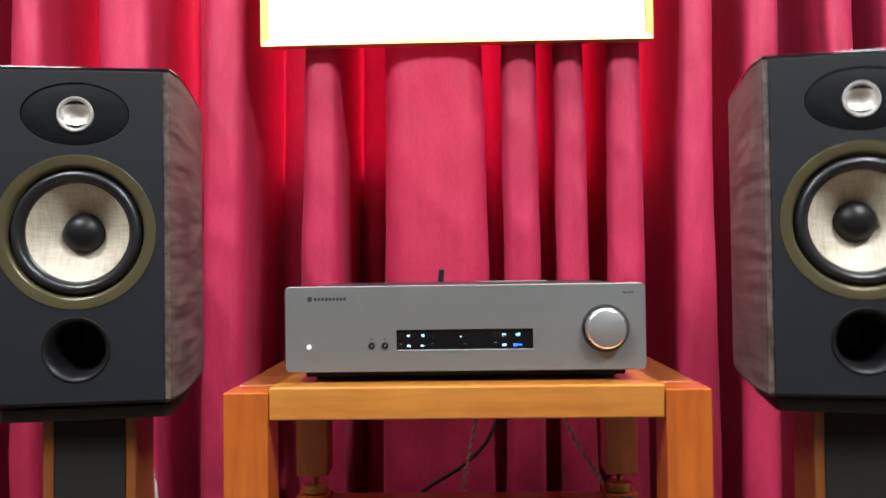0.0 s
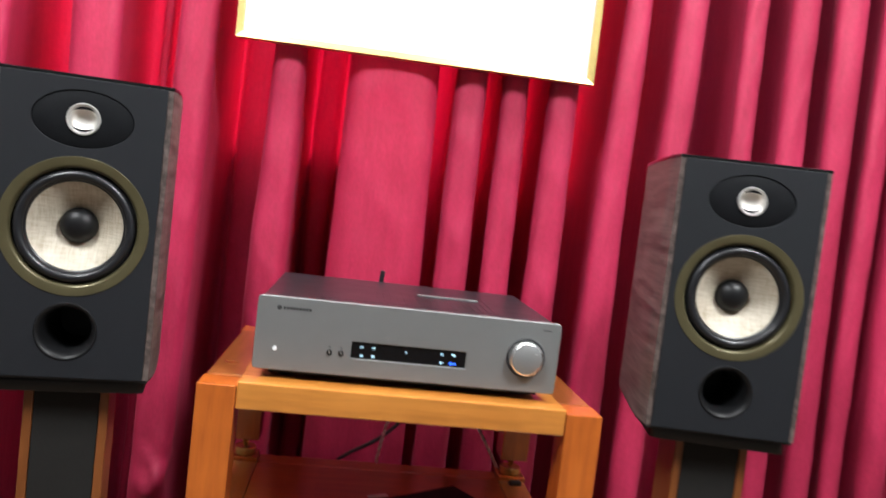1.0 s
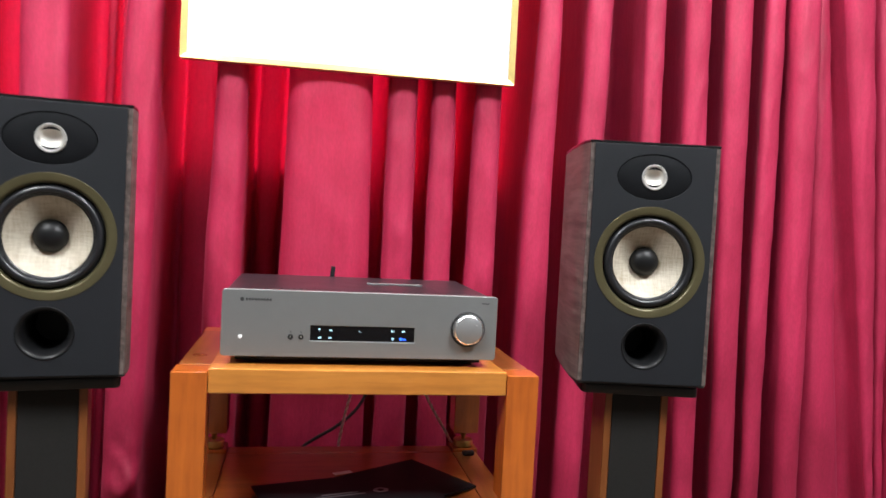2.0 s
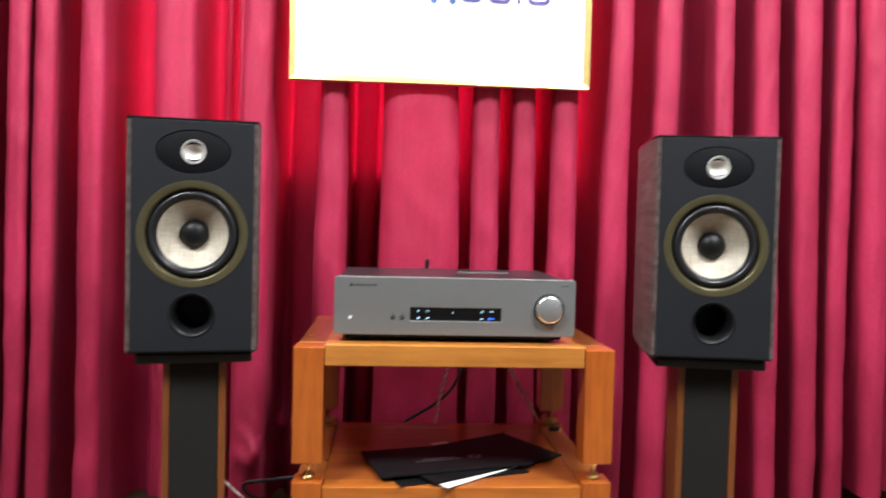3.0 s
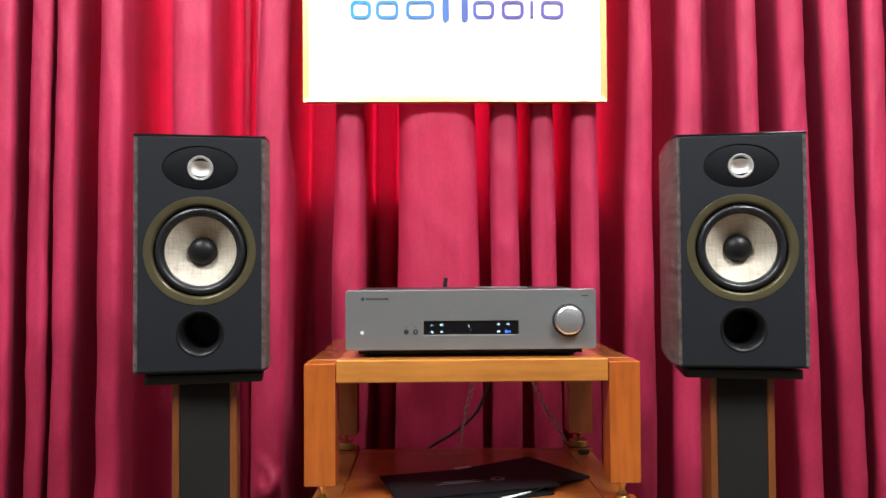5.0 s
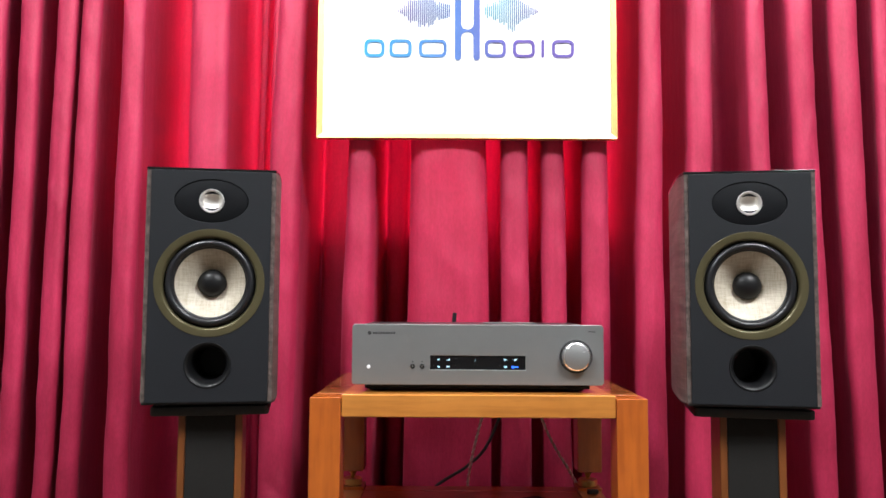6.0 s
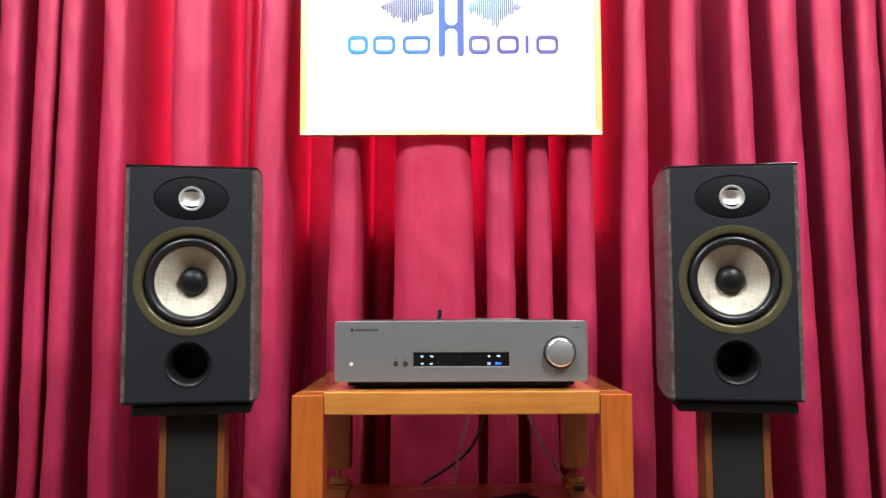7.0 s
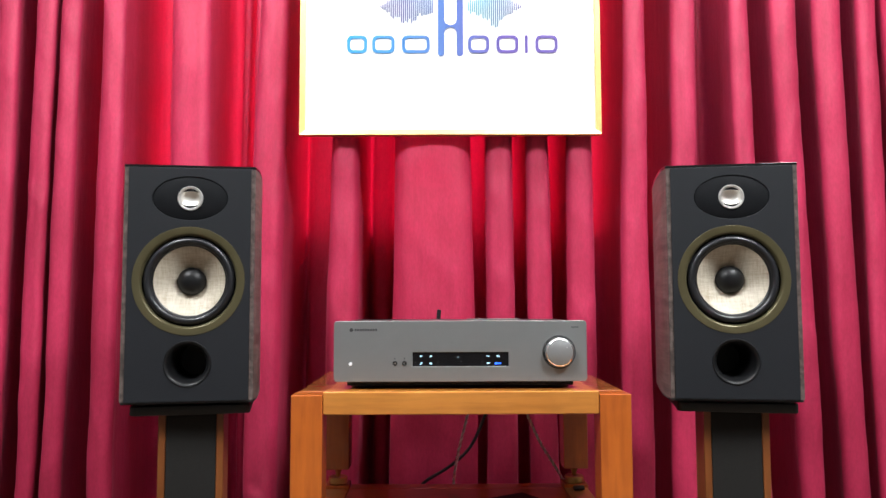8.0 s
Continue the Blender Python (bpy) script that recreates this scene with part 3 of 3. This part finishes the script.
def speaker_stand(m):
    """Front of the column in the plane y = 0."""
    s = thing("speaker_stand", "black speaker stand with orange-brown wooden sides", "speaker stand", m, "pair of stands")
    top = part("top_plate", prism(round_rect(-0.097, 0.097, -0.018, 0.135, 0.010), 0.504, 0.5195, 0.002), M["black"], s, "black top plate with rounded corners", 35)
    for px, py in ((-0.08, 0.0), (0.08, 0.0), (-0.08, 0.115), (0.08, 0.115)):
        part("pad", lathe([(0, 0.5195), (0.009, 0.5195), (0.009, 0.5250), (0, 0.5250)], "z", 16, 1, 1, (px, py, 0)), M["rubber"], top)
    part("column", block(-0.0408, 0.0408, 0.002, 0.104, 0.03, 0.504, 0.001), M["matt"], s, "matt black column")
    for sx in (-1, 1):
        x0, x1 = sorted((sx * 0.0411, sx * 0.0530))
        part("side_board", block(x0, x1, 0.0, 0.106, 0.03, 0.504, 0.0015), M["post"], s, "orange-brown wooden side board")
    base = part("base_plate", prism(round_rect(-0.13, 0.13, -0.08, 0.22, 0.015), 0.012, 0.03, 0.002), M["black"], s, "black base plate", 35)
    for px, py in ((-0.11, -0.06), (0.11, -0.06), (-0.11, 0.2), (0.11, 0.2)):
        part("spike", lathe([(0, 0.0), (0.003, 0.0), (0.008, 0.012), (0, 0.012)], "z", 12, 1, 1, (px, py, 0)), M["brass"], base)
    return s


stand = speaker_stand(pose(-0.456, 0.002, 0, 0, 0, 11.0))
copy_thing(stand, pose(0.468, 0.002, 0, 0, 0, -11.0))


# ---- the rack ----
RX, LEG, RF, RB = 0.281, 0.052, -0.036, 0.397


def brass_spike(parent, x, y):
    """Turned brass foot between two tiers."""
    part("spike", lathe([(0, 0.336), (0.0105, 0.336), (0.0105, 0.333), (0.0085, 0.331), (0.0055, 0.324), (0.0042, 0.317), (0.0062, 0.314), (0.0062, 0.311), (0.0015, 0.308), (0, 0.3075)], "z", 24, 1, 1, (x, y, 0)), M["brass"], parent, "turned brass spike", 35)


def upper_tier():
    s = thing("audio_rack", "upper tier of a honey-coloured solid wood audio rack on brass spikes", "rack")
    for sx in (-1, 1):
        for y0 in (RF, RB - LEG):
            x0, x1 = sorted((sx * RX, sx * (RX - LEG)))
            part("leg", block(x0, x1, y0, y0 + LEG, 0.335, 0.538, 0.0015), M["honey_z"], s)
            brass_spike(s, (x0 + x1) / 2, y0 + LEG / 2)
        x0, x1 = sorted((sx * (RX - 0.003), sx * (RX - LEG - 0.0002)))
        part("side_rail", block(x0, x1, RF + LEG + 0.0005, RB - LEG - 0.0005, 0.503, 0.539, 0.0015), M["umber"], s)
    i = RX - LEG - 0.0004
    part("front_rail", block(-i, i, RF + 0.003, RF + 0.045, 0.505, 0.543, 0.002), M["honey_x"], s)
    part("back_rail", block(-i, i, RB - 0.045, RB - 0.003, 0.505, 0.543, 0.002), M["honey_x"], s)
    part("shelf", block(-i, i, RF + 0.0455, RB - 0.0455, 0.519, 0.541, 0.001), M["honey_x"], s)
    return s


def lower_tier():
    s = thing("audio_rack", "lower tier of a honey-coloured wooden audio rack with a drawer", "rack")
    for sx in (-1, 1):
        for y0 in (RF, RB - LEG):
            x0, x1 = sorted((sx * RX, sx * (RX - LEG)))
            part("leg", block(x0, x1, y0, y0 + LEG, 0.028, 0.302, 0.0015), M["honey_z"], s)
            cr, ct = (0.0118, 0.3090) if y0 == RF else (0.0205, 0.3165)
            part("spike_cup", lathe([(0, 0.303), (cr - 0.001, 0.303), (cr, 0.304), (cr, ct - 0.002), (cr - 0.0015, ct), (0.005, ct), (0, ct - 0.002)], "z", 28, 1, 1, ((x0 + x1) / 2, y0 + LEG / 2, 0)), M["brass"], s, "round brass spike cup", 35)
            part("foot", lathe([(0, 0), (0.014, 0), (0.018, 0.028), (0, 0.028)], "z", 20, 1, 1, ((x0 + x1) / 2, y0 + LEG / 2, 0)), M["brass"], s, "brass foot", 35)
        x0, x1 = sorted((sx * (RX - 0.003), sx * (RX - LEG - 0.0002)))
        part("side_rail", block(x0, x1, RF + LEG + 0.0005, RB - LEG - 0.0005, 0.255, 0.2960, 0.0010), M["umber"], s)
        part("side_panel", block(x0 + 0.01, x1 - 0.01, RF + LEG + 0.0005, RB - LEG - 0.0005, 0.05, 0.254, 0.001), M["honey_y"], s)
    i = RX - LEG - 0.0004
    part("front_rail", block(-i, i, RF + 0.003, RF + 0.045, 0.256, 0.294, 0.002), M["low_rail"], s)
    # back rail, shelf and back panel take the shade-darkened honey wood
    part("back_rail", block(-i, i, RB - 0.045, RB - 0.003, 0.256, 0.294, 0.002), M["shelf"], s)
    part("shelf", block(-i, i, RF + 0.0455, RB - 0.0455, 0.274, 0.2935, 0.001), M["shelf"], s, "polished honey wood shelf board, coloured darker for shade")
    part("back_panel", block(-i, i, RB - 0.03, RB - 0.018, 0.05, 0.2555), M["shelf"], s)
    part("bottom_rail", block(-i, i, RF + 0.003, RF + 0.045, 0.05, 0.085, 0.002), M["honey_x"], s)
    d = part("drawer", block(-i + 0.0025, i - 0.0025, RF + 0.001, RF + 0.30, 0.088, 0.2535, 0.002), M["drawer"], s, "orange honey wood drawer front")
    h = part("handle", tube([(-0.045, RF + 0.002, 0.222), (-0.045, RF - 0.018, 0.228), (-0.02, RF - 0.026, 0.216), (0.006, RF - 0.026, 0.216), (0.031, RF - 0.018, 0.228), (0.031, RF + 0.002, 0.222)], 0.004, 10), M["brass"], d, "curved brass drawer handle", 60)
    return s


lower_tier()
upper_tier()


# ---- the amplifier ----
def text(words, size, x, y, z, mat, name, parent, label=""):
    cu = bpy.data.curves.new("words", "FONT")
    cu.body, cu.size, cu.align_x, cu.align_y, cu.extrude = words, size, "CENTER", "CENTER", 0.0001
    return part(name, curve_mesh(cu, pose(x, y, z, 90, 0, 0)), mat, parent, label)


def amplifier():
    z0, z1 = 0.5565, 0.6578
    s = thing("stereo_amplifier", "grey aluminium stereo amplifier, switched on, on a wooden rack", "amplifier")
    win = round_rect(-0.0825, 0.0828, 0.5808, 0.6062, 0.0012, 3)
    part("front_panel", plate(round_rect(-0.215, 0.215, z0, z1, 0.005), [win, oval(0.168, 0.605, 0.0268, 0.0268, 64), oval(-0.187, 0.586, 0.0034, 0.0034, 24), oval(-0.1115, 0.587, 0.0032, 0.0032, 24), oval(-0.0955, 0.587, 0.0032, 0.0032, 24)], 0.0, 0.010, 0.0008), M["grey"], s, "matt grey aluminium front panel")
    part("backing", block(-0.21, 0.21, 0.0104, 0.014, z0 + 0.004, z1 - 0.004), M["dark"], s)
    body = part("body", block(-0.2125, 0.2125, 0.0145, 0.335, z0 + 0.002, z1 - 0.0035, 0.0015), M["lid"], s, "dark grey metal case")
    vent = part("vent_field", block(-0.14, 0.14, 0.03, 0.225, z1 - 0.0034, z1 - 0.0018, 0.0005), M["lid"], s, "raised ventilated top field")
    for k in range(26):
        x = -0.13 + 0.0104 * k
        part("slat", block(x - 0.003, x + 0.003, 0.05, 0.205, z1 - 0.0017, z1 - 0.0013), M["lid"], vent)
    part("lid_rib", block(0.018, 0.118, 0.17, 0.178, z1 - 0.0015, z1 + 0.0008, 0.0005), M["grey"], s, "thin grey strip on the lid")
    for fx in (-0.17, 0.17):
        for fy in (0.045, 0.29):
            part("foot", lathe([(0, 0.5435), (0.017, 0.5435), (0.019, 0.546), (0.019, 0.5585), (0, 0.5585)], "z", 24, 1, 1, (fx, fy, 0)), M["rubber"], s, smooth=35)
    part("base_tray", block(-0.195, 0.195, 0.02, 0.325, 0.5475, 0.5585, 0.001), M["dark"], s)
    d = part("display", plate(round_rect(-0.0822, 0.0825, 0.5811, 0.6059, 0.001, 3), [], 0.0022, 0.006), M["screen"], s, "black glass display strip with lit input names")
    ledy = 0.0019
    for words, x, z in (("A1", -0.067, 0.5985), ("A2", -0.0505, 0.5985), ("A3", -0.067, 0.5862), ("A4", -0.0505, 0.5862), ("A", -0.0045, 0.5965), ("D1", 0.0475, 0.5985), ("D2", 0.0640, 0.5985), ("D3", 0.0475, 0.5862)):
        text(words, 0.0041 if len(words) > 1 else 0.0032, x, ledy, z, M["led"], "input_name", d, "lit pale blue input name")
    part("input_light", plate(oval(0.0605, 0.5862, 0.0022, 0.0022, 20), [], 0.0016, 0.0021), M["ledblue"], d, "lit blue input symbol")
    part("input_light", plate(round_rect(0.0618, 0.0690, 0.5852, 0.5872, 0.0008, 3), [], 0.0017, 0.00215), M["ledblue"], d, "lit blue input symbol")
    for x, z in ((-0.0765, 0.5985), (-0.0765, 0.5862), (-0.0385, 0.5985), (-0.0385, 0.5862), (0.0370, 0.5985), (0.0370, 0.5862), (0.0, 0.5862)):
        part("key", lathe([(0.0030, 0.0022), (0.0030, 0.0008), (0.0026, 0.0004), (0, 0.0004)], "y", 24, 1, 1, (x, 0, z)), M["screen"], d, smooth=35)
    part("display_lip", block(-0.0822, 0.0825, -0.0004, 0.0016, 0.5798, 0.5808, 0.0003), M["grey"], s)
    k = part("volume_knob", lathe([(0.0252, 0.008), (0.0252, -0.0040), (0.0248, -0.0070), (0.0240, -0.0095), (0.0228, -0.0110), (0.0218, -0.0116)], "y", 96, 1, 1, (0.168, 0, 0.605)), M["chrome"], s, "large round volume knob with polished rim", 40)
    part("knob_face", lathe([(0.0219, -0.0115), (0.0214, -0.0118), (0, -0.0118)], "y", 96, 1, 1, (0.168, 0, 0.605)), M["knobface"], k, "satin aluminium knob face", 40)
    part("knob_mark", lathe([(0.0010, -0.0118), (0.0010, -0.0122), (0, -0.0122)], "y", 12, 1, 1, (0.180, 0, 0.6135)), M["chrome"], k)
    part("knob_gap", lathe([(0.0284, -0.0003), (0.0284, -0.0008), (0.0262, -0.0008), (0.0255, 0.006)], "y", 80, 1, 1, (0.168, 0, 0.605)), M["print"], s, smooth=35)
    part("power_button", lathe([(0.0031, 0.008), (0.0031, -0.0008), (0.0027, -0.0012), (0, -0.0012)], "y", 28, 1, 1, (-0.187, 0, 0.586)), M["ledwhite"], s, "lit white power button", 35)
    for jx in (-0.1115, -0.0955):
        j = part("socket", lathe([(0.0040, 0.0), (0.0040, -0.0010), (0.0034, -0.0012), (0.0024, -0.0008), (0.0022, 0.008), (0, 0.008)], "y", 28, 1, 1, (jx, 0, 0.587)), M["dark"], s, "small black socket", 35)
        part("pin", lathe([(0.0011, 0.006), (0.0011, 0.0002), (0, 0.0)], "y", 12, 1, 1, (jx, 0, 0.587)), M["silver"], j)
        part("symbol", plate(oval(jx, 0.5948, 0.0010, 0.0013, 12), [], -0.0003, 0.0002), M["print"], s)
    # plain bars in the place of the maker's name and the type
    part("name_disc", plate(oval(-0.1858, 0.6435, 0.0032, 0.0032, 24), [], -0.0003, 0.0002), M["print"], s)
    for q in range(9):
        part("name_bar", plate(round_rect(-0.1805 + 0.0044 * q, -0.1771 + 0.0044 * q, 0.6416, 0.6454, 0.0006, 2), [], -0.0003, 0.0002), M["print"], s)
    for q in range(4):
        part("type_bar", plate(round_rect(0.1895 + 0.0032 * q, 0.1917 + 0.0032 * q, 0.6462, 0.6482, 0.0004, 2), [], -0.0002, 0.0002), M["lid"], s)
    a = part("aerial", block(-0.0045, 0.0045, -0.0015, 0.0015, -0.03, 0.034, 0.001), M["rubber"], s, "short black flat aerial", m=pose(-0.039, 0.338, 0.641, 0, 6, 0))
    for q in range(4):
        x = -0.12 + 0.06 * q + (0.06 if q > 1 else 0)
        part("speaker_terminal", lathe([(0.006, 0.335), (0.006, 0.352), (0, 0.352)], "y", 16, 1, 1, (x, 0, 0.60)), M["brass"], s, smooth=35)


amplifier()


# ---- papers on the lower shelf ----
def sheet(name, corner, along, length, width, z0, z1, mat, label, category):
    """A flat rectangle with one corner given, its long side at an angle."""
    m = pose(corner[0], corner[1], 0, 0, 0, along)
    ob = part(name, block(0, length, 0, width, z0, z1, min(0.0008, (z1 - z0) / 3)), mat, m=m)
    return tagged(ob, label, category), m


SH = 0.2945
sheet("brochure", (-0.093, -0.036), 18.0, 0.255, 0.120, SH, SH + 0.0018, M["brochure"], "thin black leaflet at the bottom of a stack on a shelf", "brochure")
sheet("paper_sheet", (-0.010, -0.048), 40.0, 0.210, 0.080, SH + 0.0021, SH + 0.0034, M["paper"], "white paper leaflet under black brochures on a shelf", "paper")
low, _ = sheet("brochure", (-0.032, -0.036), 32.5, 0.310, 0.180, SH + 0.0037, SH + 0.0078, M["brochure"], "glossy black brochure lying slantwise on a shelf", "brochure")
high, hm = sheet("brochure", (-0.127, -0.016), 15.0, 0.300, 0.155, SH + 0.0080, SH + 0.0115, M["brochure"], "black brochure with a pale oval emblem, on top of another", "brochure")
part("emblem", lathe([(0, SH + 0.0117), (0.014, SH + 0.0117), (0.014, SH + 0.0119), (0, SH + 0.0119)], "z", 32, 1.0, 0.8, (0.205, 0.070, 0)), M["pale"], high, "pale oval emblem")
part("emblem_hole", lathe([(0, SH + 0.0120), (0.006, SH + 0.0120), (0.006, SH + 0.0122), (0, SH + 0.0122)], "z", 20, 1.0, 0.8, (0.205, 0.070, 0)), M["brochure"], high)
for x0, x1, y in ((0.085, 0.175, 0.062), (0.10, 0.165, 0.072)):
    part("print_bar", block(x0, x1, y, y + 0.004, SH + 0.0117, SH + 0.0119), M["pale"], high)

# ---- cables ----
c = thing("power_cable", "black power cable hanging behind the rack", "cable")
part("cord", tube([(0.09, 0.345, 0.575), (0.082, 0.41, 0.49), (0.062, 0.43, 0.424), (0.033, 0.43, 0.366), (-0.010, 0.43, 0.326), (-0.079, 0.432, 0.281), (-0.15, 0.44, 0.20), (-0.20, 0.44, 0.05), (-0.30, 0.43, 0.012)], 0.0036), M["cable"], c, smooth=60)


def twisted(points, label):
    c = thing("speaker_cable", label, "cable", group="speaker cables")
    for k, mat in enumerate(("braid", "red_braid")):
        part("strand", tube(points, 0.0021, 7, (0.0018, 26, math.pi * k)), M[mat], c, smooth=60)


twisted([(0.035, 0.350, 0.60), (0.042, 0.395, 0.51), (0.025, 0.405, 0.435), (0.008, 0.405, 0.370), (-0.003, 0.405, 0.310), (-0.008, 0.41, 0.25), (-0.01, 0.415, 0.15), (-0.06, 0.42, 0.012)], "twisted brown and white speaker cable hanging behind the rack")
twisted([(0.13, 0.350, 0.60), (0.138, 0.378, 0.50), (0.159, 0.38, 0.438), (0.182, 0.38, 0.388), (0.210, 0.38, 0.342), (0.232, 0.40, 0.306), (0.25, 0.41, 0.27), (0.30, 0.41, 0.15), (0.40, 0.40, 0.012)], "twisted brown and white speaker cable running to a rack foot")
twisted([(-0.50, 0.20, 0.62), (-0.50, 0.28, 0.40), (-0.495, 0.34, 0.21), (-0.468, 0.37, 0.155), (-0.428, 0.37, 0.118), (-0.400, 0.37, 0.083), (-0.388, 0.375, 0.045), (-0.392, 0.38, 0.008)], "thin pinkish speaker cable behind a stand")

# ---- small things on the floor by the curtain ----
c = thing("power_cable", "black cable looping from a power strip to the rack", "cable")
part("cord", tube([(-0.385, 0.375, 0.075), (-0.392, 0.375, 0.115), (-0.425, 0.37, 0.135), (-0.435, 0.37, 0.158), (-0.395, 0.37, 0.166), (-0.327, 0.37, 0.173), (-0.27, 0.36, 0.176)], 0.0042), M["cable"], c, smooth=60)
ps = thing("power_strip", "dark blue power strip with a white band lying on the floor", "power strip", pose(-0.33, 0.40, 0, 0, 0, -6))
part("housing", block(-0.09, 0.12, -0.03, 0.03, 0.0, 0.066, 0.004), M["bluebox"], ps)
part("cover", block(-0.085, 0.115, -0.026, 0.026, 0.0665, 0.076, 0.003), M["bluebox"], ps, "dark blue cover")
part("edge_band", tube([(-0.022, -0.024, 0.0775), (0.02, -0.020, 0.0805), (0.07, -0.022, 0.0785), (0.114, -0.025, 0.072)], 0.0042, 8), M["paper"], ps, "thin white band along the cover", 60)
plug = part("plug", prism(round_rect(-0.062, -0.03, -0.02, 0.02, 0.008), 0.0765, 0.096, 0.004), M["rubber"], ps, "black plug", 40)
plug = tagged(part("cable_plug", block(-0.012, 0.012, -0.006, 0.006, 0.0, 0.010, 0.003), M["rubber"], m=pose(0.256, 0.322, 0.2962, 0, 0, 12), smooth=40), "small black cable plug lying on the rack side rail", "plug")
sheet("paper_sheet", (-0.020, 0.214), 24.0, 0.036, 0.012, SH, SH + 0.001, M["paper"], "small white paper slip behind the brochures", "paper")
box = thing("socket_box", "small beige plastic socket box on the floor under a curtain hem", "socket box", pose(1.375, 0.545, 0, 0, 0, 12))
part("base", prism(round_rect(-0.040, 0.040, -0.025, 0.025, 0.010), 0.0, 0.062, 0.006), M["beige"], box, smooth=40)
part("lid", lathe([(0, 0.078), (0.016, 0.076), (0.020, 0.070), (0.021, 0.0625), (0, 0.0625)], "z", 28, 1, 1, (-0.008, -0.004, 0)), M["paper"], box, "round white cap", 40)
c = thing("signal_cable", "thin grey cable rising from a socket box beside a curtain", "cable")
part("cord", tube([(1.400, 0.540, 0.066), (1.408, 0.500, 0.10), (1.415, 0.462, 0.135), (1.450, 0.452, 0.185), (1.50, 0.47, 0.15), (1.55, 0.55, 0.02)], 0.0024), M["silver"], c, smooth=60)
